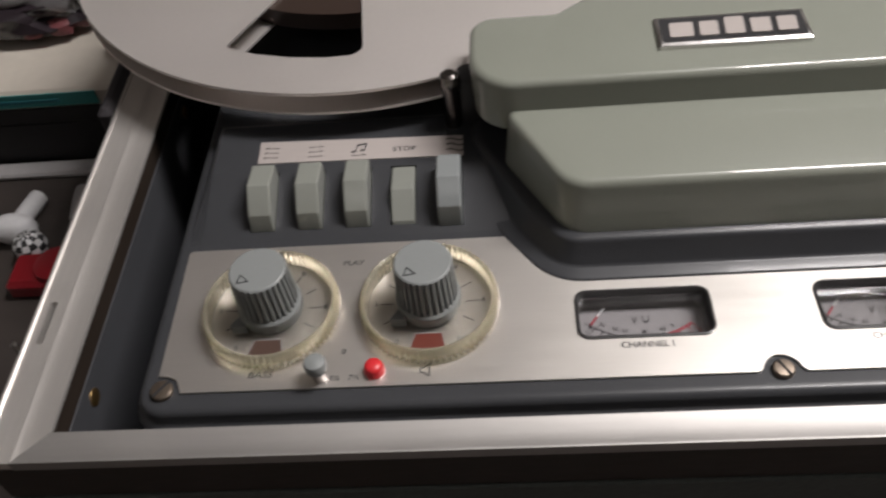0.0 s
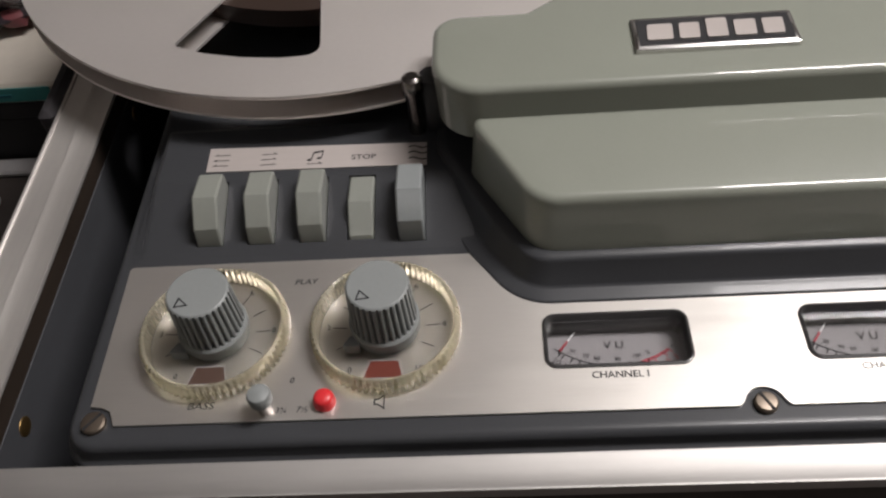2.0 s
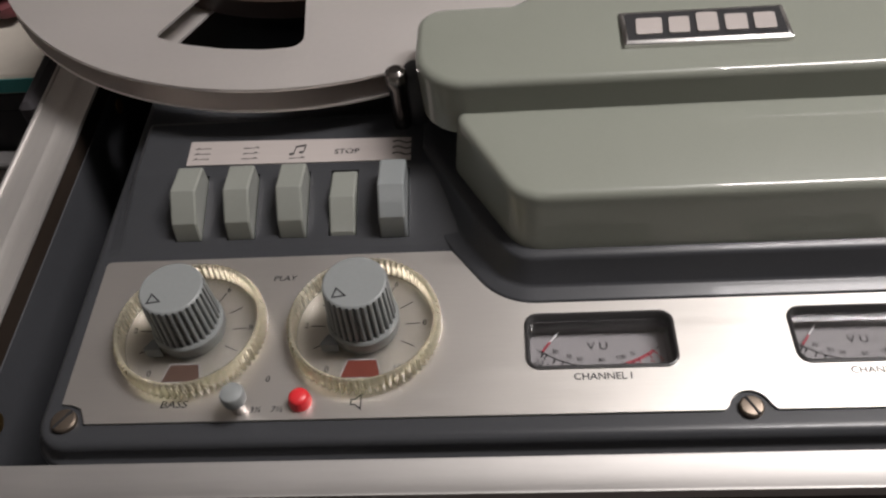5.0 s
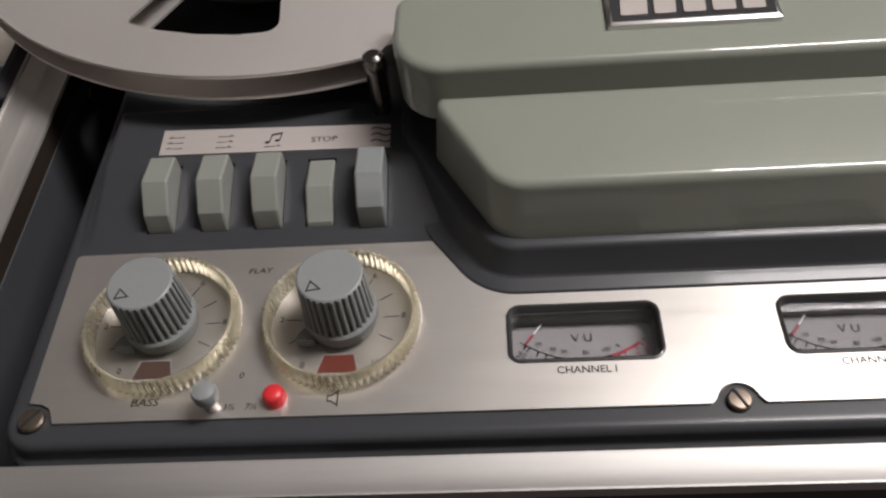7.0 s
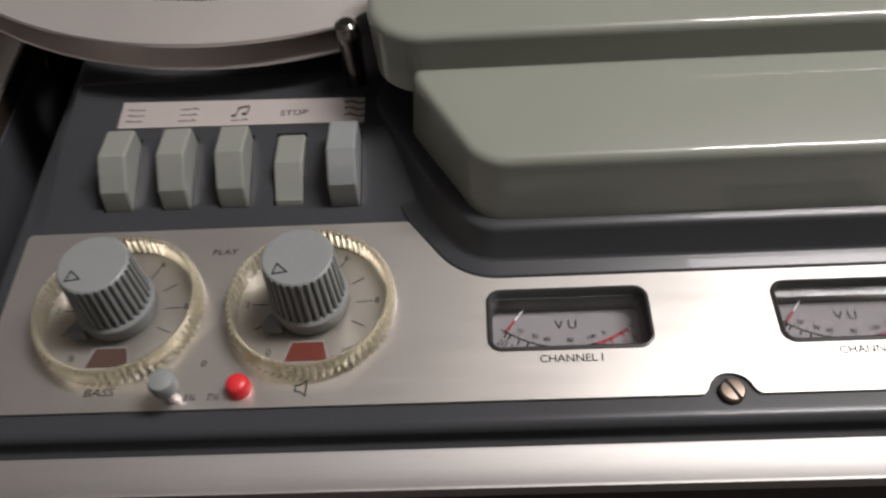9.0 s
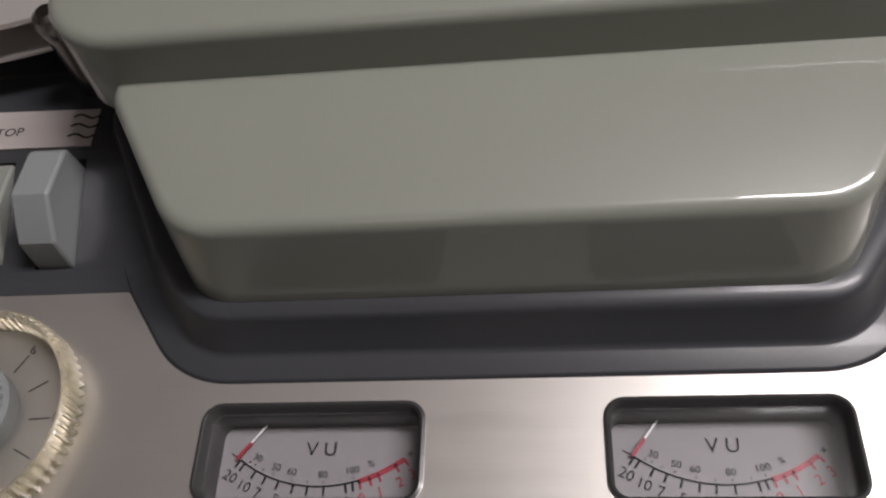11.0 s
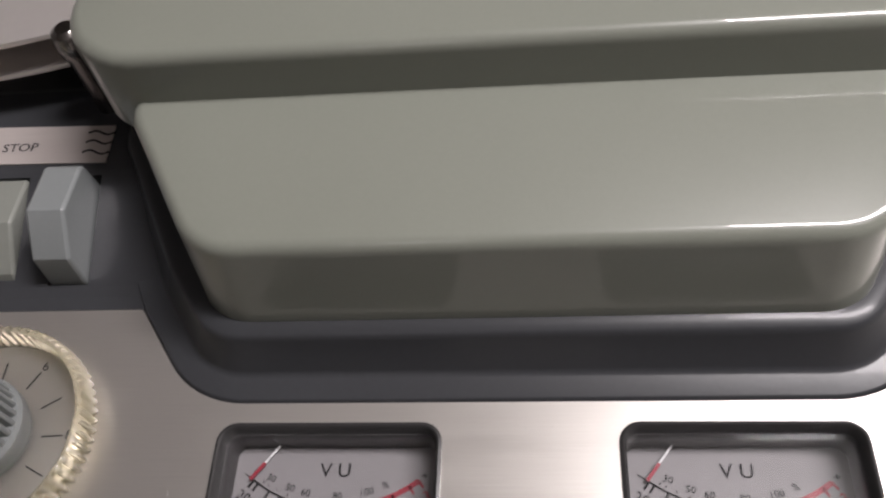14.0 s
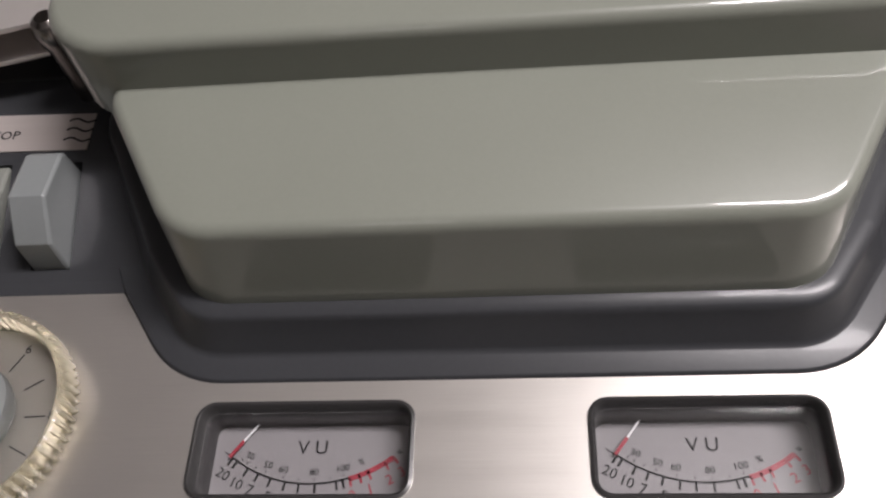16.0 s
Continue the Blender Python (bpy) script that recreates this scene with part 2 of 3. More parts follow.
def box(x0, x1, y0, y1, z0, z1, r=0.6):
    """A block with bevelled edges."""
    r = min(r, (x1 - x0) / 3, (y1 - y0) / 3, (z1 - z0) / 3)
    pts = [(x0, y0), (x1, y0), (x1, y1), (x0, y1)]
    a = round_poly(offset_poly(pts, -r), r * 0.4, 3)
    b = round_poly(pts, r, 3)
    return loft([at_z(a, z0), at_z(b, z0 + r), at_z(b, z1 - r), at_z(a, z1)])


def join(*bms):
    out = bmesh.new()
    for b in bms:
        me = bpy.data.meshes.new("tmp")
        b.to_mesh(me)
        b.free()
        out.from_mesh(me)
        bpy.data.meshes.remove(me)
    return out


def moved(bm, m):
    bmesh.ops.transform(bm, matrix=m, verts=bm.verts)
    return bm


def bar(p, q, w, z, h=0.12):
    """A thin printed stroke from p to q."""
    p, q = Vector(p), Vector(q)
    d = (q - p).normalized()
    n = Vector((-d.y, d.x)) * (w / 2)
    return prism([tuple(p - n), tuple(q - n), tuple(q + n), tuple(p + n)], z, z + h)


def ribbon(pts, w, z, h=0.12, closed=False):
    """One printed line through the points."""
    n = len(pts)
    left, right = [], []
    for i in range(n):
        a = Vector(pts[i - 1] if i or closed else pts[i])
        b = Vector(pts[(i + 1) % n] if i < n - 1 or closed else pts[i])
        q = Vector(pts[i])
        d1 = (q - a).normalized() if (q - a).length > 1e-6 else (b - q).normalized()
        d2 = (b - q).normalized() if (b - q).length > 1e-6 else d1
        n1, n2 = Vector((-d1.y, d1.x)), Vector((-d2.y, d2.x))
        m = (n1 + n2) * (w / 2 / max(0.35, 1 + n1.dot(n2)))
        left.append(q + m)
        right.append(q - m)
    bm = bmesh.new()
    rows = [[bm.verts.new((p.x, p.y, z)), bm.verts.new((p.x, p.y, z + h)), bm.verts.new((r.x, r.y, z + h)), bm.verts.new((r.x, r.y, z))] for p, r in zip(left, right)]
    pairs = list(zip(rows, rows[1:])) + ([(rows[-1], rows[0])] if closed else [])
    for a, b in pairs:
        for k in range(4):
            bm.faces.new((a[k - 1], a[k], b[k], b[k - 1]))
    if not closed:
        bm.faces.new(rows[0])
        bm.faces.new(rows[-1])
    return bm


def text_bm(body, size, x, y, z, turn=0.0, shear=0.0, wide=1.0, height=0.12):
    """Raised ink letters in the built-in font, centred on x, y."""
    cu = bpy.data.curves.new("lettering", "FONT")
    cu.body, cu.size, cu.align_x, cu.align_y, cu.shear = body, size, "CENTER", "CENTER", shear
    cu.resolution_u, cu.offset = 3, 0.006 * size
    ob = bpy.data.objects.new("lettering", cu)
    me = bpy.data.meshes.new_from_object(ob)
    bm = bmesh.new()
    bm.from_mesh(me)
    bpy.data.objects.remove(ob)
    bpy.data.curves.remove(cu)
    bpy.data.meshes.remove(me)
    bmesh.ops.transform(bm, matrix=Matrix.Translation((x, y, z + height)) @ Matrix.Rotation(turn, 4, "Z") @ Matrix.Diagonal((wide, 1, 1, 1)), verts=bm.verts)
    return bm

# ---- room ----
CEILING = 1800


def room():
    x0, x1, y0, y1, z0, z1 = -1900, 2100, -2000, 2100, -950, CEILING
    tagged(part("floor", box(x0, x1, y0, y1, z0 - 40, z0), FLOORM), "brown wooden floor of the room", "floor", kind="structure")
    tagged(part("ceiling", box(x0, x1, y0, y1, z1, z1 + 40), CEILM), "off-white painted room ceiling", "ceiling", kind="structure")
    for nm, b in (("wall_north", (x0, x1, y1, y1 + 60)), ("wall_south", (x0, x1, y0 - 60, y0)), ("wall_west", (x0 - 60, x0, y0, y1)), ("wall_east", (x1, x1 + 60, y0, y1))):
        tagged(part(nm, box(b[0], b[1], b[2], b[3], z0, z1), SHADEWALL if nm == "wall_south" else WALLM), "unseen dark wall, added to shade the front faces" if nm == "wall_south" else "plain beige painted room wall", "wall", kind="structure")


room()


# ---- table and case ----
TABLE_Z = -150
table = thing("table", "dark brown wooden table under the recorder case", "table", at=(0, 0, -950))
part("tabletop", box(-720, 560, -330, 760, TABLE_Z - 28, TABLE_Z, 3), TABLEM, table, at=Matrix.Translation((0, 0, 950 * U)))
for sx in (-680, 520):
    for sy in (-290, 720):
        part("leg", box(sx - 25, sx + 25, sy - 25, sy + 25, -950, TABLE_Z - 28, 2), TABLEM, table, at=Matrix.Translation((0, 0, 950 * U)))


def frame_bar(a, b, deep, out, wide):
    """A trim bar of mitred ends: a, b on the inner edge; out: the way outwards; deep, wide: its inner face and its width."""
    a, b, o = Vector(a), Vector(b), Vector(out)
    d = (b - a).normalized()
    prof = [(0.0, -deep), (0.0, -0.35), (0.2, 0.1), (0.55, 0.12), (0.85, -0.03), (wide * 0.5, 0.07), (wide - 0.95, 0.02), (wide - 0.6, 0.12), (wide - 0.15, 0.1), (wide, -0.1), (wide, -4.5)]
    rings = []
    for end, s in ((a, -1), (b, 1)):
        rings.append([(*(end + o * w + d * (s * w)), z) for w, z in prof])
    bm = bmesh.new()
    vs = [[bm.verts.new(p) for p in r] for r in rings]
    n = len(prof)
    for i in range(n):
        bm.faces.new((vs[0][i - 1], vs[0][i], vs[1][i], vs[1][i - 1]))
    bm.faces.new(vs[0])
    bm.faces.new(vs[1])
    return bm


IX, IY0, IY1 = 239.0, -14.0, 352.0
case = thing("recorder_case", "open grey vinyl recorder case with satin aluminium edge trim", "case", at=(0, 0, TABLE_Z))
up = Matrix.Translation((0, 0, -TABLE_Z * U))
part("front_trim", frame_bar((-IX, IY0), (IX, IY0), 9.0, (0, -1), 11.2), TRIM_DIM, case, at=up)
part("back_trim", frame_bar((-IX, IY1), (IX, IY1), 9.0, (0, 1), 11.2), TRIM_DIM, case, at=up)
part("side_trim", frame_bar((-IX, IY0), (-IX, IY1), 1.5, (-1, 0), 11.2), TRIM_SIDE_LIT, case, at=up)
part("side_trim", frame_bar((IX, IY0), (IX, IY1), 1.5, (1, 0), 11.2), TRIM_SIDE_LIT, case, at=up)
# the hinge flange outside the side trim, with the slot for the lid's hinge
fl = join(prism([(-260.0, -25), (-250.35, -25), (-250.35, 352), (-260.0, 352)], -4.0, -0.2,
                holes=[round_poly([(-256.6, 22), (-254.0, 22), (-254.0, 41), (-256.6, 41)], 1.0, 3)]),
          box(-261.2, -259.6, -25.2, 352, -4, 0.7, 0.4))
part("hinge_flange", fl, TRIM_SIDE_LIT, case, "satin aluminium hinge flange with a slot", at=up)
part("hinge_pin", lathe([(1.2, -3), (1.2, 1.6), (0.7, 2.2)], 14, -263.6, 21), CHROME, case, "small chrome hinge pin", at=up)
for nm, b in (("front_board", (-260.6, 249, -24.9, -15)), ("back_board", (-249, 249, 353, 362)), ("side_board", (-249.8, -239.6, -14.9, 362)), ("side_board", (239.6, 250, -24.6, 362))):
    part(nm, box(*b, -24.4, -1.6 if nm == "side_board" else -4.6, 0.5), WOOD, case, "dark brown wooden case edge", at=up)
for nm, b in (("front_panel", (-261, 249.5, -26, -14.5)), ("back_panel", (-249.5, 249.5, 352.5, 363)), ("side_panel", (-261, -241.2, -14.4, 363)), ("side_panel", (240.6, 251, -26, 363))):
    part(nm, box(*b, TABLE_Z, -24.7, 0.8), VINYL, case, "dark grey-green textured vinyl panel", at=up)
for lx in (-239.9, 239.2):
    part("liner", box(lx, lx + 0.7, -13.8, 352, -95, -11.0, 0.2), LINER, case, "dark blue-grey inner lining", at=up)
# Floor coloured near black for the shade deep in the case.
part("inner_floor", box(-239, 239, -14, 352, -100, -95), RECESS_DARK, case, at=up)
for y in (11, 170):
    part("wood_screw", moved(lathe([(3.6, 0), (3.4, 0.6), (2.0, 1.1)], 20), Matrix.Translation((-239.4, y, -19.5)) @ Matrix.Rotation(radians(90), 4, "Y")),
         BRASS, case, "tarnished brass wood screw", at=up)
part("corner_strap", box(-269, -261.4, 146, 220, -22, 3, 2.5), STRAP, case, "black case lid strap", at=up)


# ---- tape recorder ----
deck = thing("tape_recorder", "vintage grey reel-to-reel tape recorder lying in its case", "tape recorder", at=(0, 0, -95))
dk = Matrix.Translation((0, 0, 95 * U))


def on_deck(name, bm, material, label="", smooth=35, parent=None):
    if parent:
        return part(name, bm, material, parent, label, smooth)
    return part(name, bm, material, deck, label, smooth, at=dk)


TRANSPORT_KEYS = [(-180.2, 0), (-161.4, 0), (-142.7, 0), (-125.2, 1), (-106.8, 2)]
SLOT_FRONT = (70.2, 70.4, 69.0)
METERS = (-40.4, 40.4)
key_holes = [[(x - 5.0, SLOT_FRONT[k]), (x + 5.0, SLOT_FRONT[k]), (x + 5.0, 94.9), (x - 5.0, 94.9)] for x, k in TRANSPORT_KEYS]
CUT = [(-70.5, 39.4), (70.5, 39.4), (86.5, 62), (107, 102), (107, 150), (-107, 150), (-107, 102), (-86.5, 62)]
CUT_R = [22, 22, 2, 10, 10, 10, 10, 2]


def meter_loop(cx, d=0.0):
    return round_poly(offset_poly([(cx - 23.0, 14.3), (cx + 23.0, 14.3), (cx + 23.0, 34.6), (cx - 23.0, 34.6)], d), 4.0 + d, 6)


def deck_plate():
    base = [(-209.5, -4.5), (209.5, -4.5), (209.5, 340), (-209.5, 340)]
    steps = [(7.0, -95), (6.7, -9.5), (6.3, -8.3), (5.5, -7.6), (4.7, -7.2), (4.2, -6.4), (3.9, -3.6), (3.5, -2.2), (2.5, -1.35), (1.2, -1.12), (0.0, -1.05)]
    rings = [at_z(round_poly(offset_poly(base, d), 6 + d, 6), z) for d, z in steps]
    bm = loft(rings, top=False)
    bm.verts.ensure_lookup_table()
    n = len(rings[0])
    tops = [[bm.verts[i] for i in range(len(bm.verts) - n, len(bm.verts))]]
    for h in key_holes + [meter_loop(cx, 0.2) for cx in METERS]:
        t = [bm.verts.new((x, y, -1.05)) for x, y in h]
        b = [bm.verts.new((x, y, -14)) for x, y in h]
        for i in range(len(h)):
            bm.faces.new((b[i - 1], b[i], t[i], t[i - 1]))
        bm.faces.new(b)
        tops.append(t)
    fill(bm, tops)
    return bm


on_deck("deck_plate", deck_plate(), DECK, "dark blue-grey enamelled deck plate", 40)


def control_panel():
    left = [(-198.0, -0.8), (-199.0, 1.6), (-200.4, 4.4), (-203.4, 5.8), (-207.0, 6.2)]
    pts = [(-7.4, -0.8), (-6.6, -0.3)]
    pts += [(0.4 + 6.2 * math.cos(a), -0.7 + 6.2 * math.sin(a)) for a in [radians(165 - 150 * k / 10) for k in range(11)]]
    pts += [(7.4, -0.3), (8.2, -0.8)]
    right = [(-x, y) for x, y in left]
    top = [(207.6, 62.4), (86.8, 62.4)]
    bay = round_poly([(200, 62), *[(86.8, 62.2), (70.6, 39.2), (-70.6, 39.2), (-86.8, 62.2)], (-200, 62)], [0, 0.8, 22, 22, 0.8, 0], 8)[1:-1]
    corner = [(207.6, 60.8), (207.2, 61.9), (206.0, 62.4)]
    loop = left[::-1] + pts + right + corner + bay + [(-x, y) for x, y in corner[::-1]]
    return prism(loop, -1.0, 0.0, holes=[meter_loop(cx) for cx in METERS])


panel = on_deck("control_panel", control_panel(), ALU, "brushed aluminium control panel", 20)


def surround():
    steps = [(0.1, -1.2), (-0.3, 0.1), (-0.8, 0.35), (-5.0, 0.5), (-5.8, 0.8), (-6.5, 1.6), (-9.5, 8.8), (-9.9, 9.7), (-10.6, 10.3), (-13.5, 10.6)]
    return loft([at_z(round_poly(offset_poly(CUT, d), [max(2, r + d * (1 if k < 2 else -0.2)) for k, r in enumerate(CUT_R)], 8), z) for d, z in steps], bottom=False)


on_deck("cover_surround", surround(), DECK, "dark grey stepped moulding round the head cover", 50)


def shell(corners, radii, base_off, base_z, zf, fillet=3.0, foot=None):
    """A moulded cover: drafted walls, a rounded edge and a slightly sloping top."""
    rings = []
    for d, dz in [(base_off, None), (base_off - 0.1, 0.6)]:
        z = base_z if dz is None else base_z + dz
        rings.append(at_z(foot(d) if foot else round_poly(offset_poly(corners, d), [max(0.3, r + d) for r in radii], 7), z))
    for k in range(6):
        a = radians(90 * k / 5)
        d = fillet * (math.cos(a) - 1)
        rings.append(at_z(round_poly(offset_poly(corners, d), [max(0.3, r + d * 0.5) for r in radii], 7),
                          lambda x, y, a=a: zf(y) - fillet * (1 - math.sin(a))))
    return loft(rings, bottom=False)


def low_base(d):
    """The foot of the lower tier: it stands out further in front than at the sides."""
    return round_poly(offset_poly([(-62.4, 55.4), (62.4, 55.4), (82.6, 91.6), (79.5, 112), (-79.5, 112), (-82.6, 91.6)], d), [13, 13, 9, 2, 2, 9], 7)


low_c = [(-64.5, 57.0), (64.5, 57.0), (83.8, 91.6), (79.5, 112), (-79.5, 112), (-83.8, 91.6)]
cover = on_deck("head_cover", shell(low_c, [14, 14, 9, 2, 2, 9], 2.7, 10.6, lambda y: 30.4 + (y - 57) * 0.08, 2.9, low_base), COVER, "grey-green enamelled two-tier head cover", 50)
arc = []
for k in range(13):
    a = radians(232 - (232 - 204) * k / 12)
    arc.append((150.4 + 151 * math.cos(a), 259 + 151 * math.sin(a)))
half = [(97.2, 94.8), (96.4, 136.0), (63, 136.0)] + arc[1:] + [(9, 204)]
up_c = half + [(-x, y) for x, y in half[::-1]]
up_r = [17, 9, 6] + [0] * 12 + [5]
up_r = up_r + up_r[::-1]


def up_base(d):
    """The foot of the upper tier, drawn forward in front."""
    foot = [(95.4, 91.8)] + half[1:] + [(-x, y) for x, y in half[:0:-1]] + [(-95.4, 93.2)]
    return round_poly(offset_poly(foot, d), [max(0.3, r) for r in up_r], 7)


on_deck("upper_tier", shell(up_c, up_r, 0.0, 25.0, lambda y: 45.2 + (y - 98) * 0.03, 2.9, up_base), COVER, "raised rear step of the head cover", 50, parent=cover)

# badge: silver frame, black field and plain silver blocks
bz = 45.7
badge = part("badge", loft([at_z(round_poly(offset_poly([(-27, 108.6), (27, 108.6), (27, 125.6), (-27, 125.6)], d), 0.5, 2), z) for d, z in ((0.3, bz - 1), (0.3, bz + 1.2), (-0.3, bz + 1.7))]), CHROME, cover, "silver-rimmed black maker's badge")
part("badge_field", prism([(-25.7, 110.1), (25.7, 110.1), (25.7, 124.2), (-25.7, 124.2)], bz + 1.5, bz + 1.85), BLACK, badge, "black badge field")
SHAPES = []
for x0, x1, y1 in ((-23.0, -14.4, 121.0), (-12.2, -5.4, 121.0), (-3.0, 4.0, 122.6), (6.2, 13.4, 121.0), (15.6, 22.6, 121.0)):
    SHAPES.append(round_poly([(x0, 112.4), (x1, 112.4), (x1 + 0.8, y1), (x0 + 0.8, y1)], 0.9, 3))
for shape in SHAPES:
    part("badge_block", prism(shape, bz + 1.8, bz + 2.3), STRIP, badge, "plain silver block")


# keys
def key_bm(kind):
    w = 4.65
    prof = {0: [(70.6, -6), (70.6, 0.4), (72.2, 7.6), (80.8, 15.4), (93.4, 14.2), (94.2, 13.2), (94.4, -6)],
            1: [(70.8, -6), (70.8, -1.0), (71.8, 1.2), (81.6, 8.6), (94.3, 8.1), (94.8, 7.6), (94.8, -6)],
            2: [(69.4, -6), (69.4, 0.4), (70.2, 9.4), (78.4, 17.2), (91.2, 16.2), (92.6, 15.0), (94.7, -6)]}[kind]
    loop = round_poly(prof, 0.7, 3)
    def inset(d):
        return round_poly([(y + (d * 0.8 if k < 3 else -d * 0.8 if k > 4 else 0), z - (d if 1 < k < 6 else 0)) for k, (y, z) in enumerate(prof)], 0.6, 3)

    half = [(-w, inset(0.75)), (-w + 0.22, inset(0.32)), (-w + 0.75, loop)]
    return loft([[(x, *p) for p in ring] for x, ring in half] + [[(-x, *p) for p in ring] for x, ring in half[::-1]])


for x, kind in TRANSPORT_KEYS:
    bm = moved(key_bm(kind), Matrix.Translation((x, 0, 0)))
    on_deck("key", bm, KEYBLUE if kind == 2 else KEYGREY, ("grey plastic transport key", "pressed grey plastic stop key", "bluish grey plastic transport key")[kind], 15)

def key_bed():
    """A wedge that rises behind the keys to the label's ledge, slotted for the keys."""
    def front(kind):
        y = SLOT_FRONT[kind]
        return [(62.8, -1.04), (62.8, -0.8), (66.0, -0.5), (68.6, 0.1), (y, 0.1 + 0.3 * (y - 68.6)), (y, -1.04)]

    back = [(95.2, -1.04), (95.2, 8.06), (96.4, 8.3), (123, 8.6), (124.6, 8.1), (125.6, 6.9), (128, -1.04)]
    full = front(0)[:4] + [(95.2, 8.06)] + back[2:]

    def run(x0, x1, prof):
        return loft([[(x, *p) for p in prof] for x in (x0, x1)])

    def lift(p, f):
        return p[0], -1.04 + (p[1] + 1.04) * f

    low = [(y, -1.04 + 0.02 * (z > -1)) for y, z in full]
    pieces = [loft([[(-209.0, *p) for p in low], [(-205.4, *lift(p, 0.72)) for p in full], [(-204.2, *lift(p, 0.92)) for p in full], [(-202.6, *p) for p in full], [(TRANSPORT_KEYS[0][0] - 5.0, *p) for p in full]])]
    for k, (x, kind) in enumerate(TRANSPORT_KEYS):
        pieces += [run(x - 5.0, x + 5.0, front(kind)), run(x - 5.0, x + 5.0, back)]
        if k < 4:
            pieces.append(run(x + 5.0, TRANSPORT_KEYS[k + 1][0] - 5.0, full))
    x = TRANSPORT_KEYS[-1][0] + 5.0
    pieces.append(run(x, -84.0, full))
    return join(*pieces)


on_deck("key_bed", key_bed(), DECK, "dark grey key bed rising to a ledge", 0)
strip = on_deck("key_label", prism([(-184.8, 100.2), (-101.5, 98.6), (-101.7, 110.3), (-185.2, 112.9)], 8.2, 8.75), STRIP, "pale printed aluminium key label strip")
zs = 8.7


for ax, ay, way in ((-179.8, 105.9, -1), (-161.5, 105.3, 1)):
    for dy in (-2.8, 0.0, 2.8):
        tip = (ax + way * 2.9, ay + dy)
        part("arrow_mark", ribbon([(ax - way * 2.9, ay + dy), tip, (ax + way * 1.5, ay + dy + 0.7)], 0.42, zs), INK, strip)
nx, ny = -143.6, 104.4


def note_mark():
    heads = [prism([(nx + dx + 0.95 * math.cos(a), ny + dy + 0.62 * math.sin(a)) for a in [2 * math.pi * k / 12 for k in range(12)]], zs, zs + 0.12) for dx, dy in ((-2.3, -0.4), (1.3, 0.3))]
    stems = [bar((nx - 1.5, ny - 0.4), (nx - 0.9, ny + 3.6), 0.42, zs), bar((nx + 2.1, ny + 0.3), (nx + 2.7, ny + 4.3), 0.42, zs), bar((nx - 1.0, ny + 3.3), (nx + 2.8, ny + 4.0), 0.9, zs)]
    arrow = ribbon([(nx - 3.0, ny - 2.6), (nx + 2.8, ny - 2.6), (nx + 1.5, ny - 1.9)], 0.42, zs)
    return join(*heads, *stems, arrow)


part("note_mark", note_mark(), INK, strip)
part("lettering", text_bm("STOP", 3.6, -125.3, 104.1, zs, wide=1.1), INK, strip)
for dy in (-3.0, 0.2, 3.2):
    pts = [(-108.4 + 7.0 * k / 8, 104.9 + dy + 0.7 * math.sin(2 * math.pi * k / 8)) for k in range(9)]
    part("wave_mark", ribbon(pts, 0.55, zs), INK, strip)


# dials and knobs
def dial(cx, cy, window):
    n = 70
    prof = [(24.3, 0.5, 1.9), (24.7, 1.2, 2.2), (24.5, 6.2, 2.2), (23.9, 7.1, 1.2), (23.2, 7.5, 0.0), (22.4, 7.2, 0.0), (21.9, 2.0, 0.0), (21.9, 1.0, 0.0)]
    rings = []
    for r, z, groove in prof:
        ring = []
        for i in range(n * 4):
            a = math.pi * i / (2 * n)
            rr = r - groove * (0.0, 0.2, 1.0, 0.2)[i % 4]
            ring.append((cx + rr * math.cos(a), cy + rr * math.sin(a), z))
        rings.append(ring)
    d = on_deck("dial", loft(rings + [rings[0]], top=False, bottom=False), DIALRIM, "clear yellowed plastic dial with a ridged rim", 25)
    part("dial_face", lathe([(21.8, 0.9), (21.8, 1.5)], 64, cx, cy), DIALCLEAR, d, "pale dial scale")
    win = [(cx - 4.4, cy - 12.6), (cx + 4.4, cy - 12.6), (cx + 5.9, cy - 18.6), (cx - 6.2, cy - 18.6)][::-1]
    part("dial_window", prism(win, 1.5, 1.75), window, d, "reddish brown dial window" if window is AMBER else "dull brown dial window")
    part("window_outline", ribbon([(x, y) for x, y in offset_poly(win, 0.25)], 0.22, 1.6, closed=True), GREYP, d, "pale window outline")
    for k in range(11):
        a = radians(-125 - 29 * k)
        if k in (0, 10):
            continue
        part("dial_tick", bar((cx + 13.0 * math.cos(a), cy + 13.0 * math.sin(a)), (cx + 17.6 * math.cos(a), cy + 17.6 * math.sin(a)), 0.28, 1.5), INK, d)
    for k in range(0, 11, 2):
        a = radians(-125 - 29 * k)
        part("dial_number", text_bm(str(k), 3.0, cx + 19.0 * math.cos(a), cy + 19.0 * math.sin(a), 1.5), INK, d)
    return d


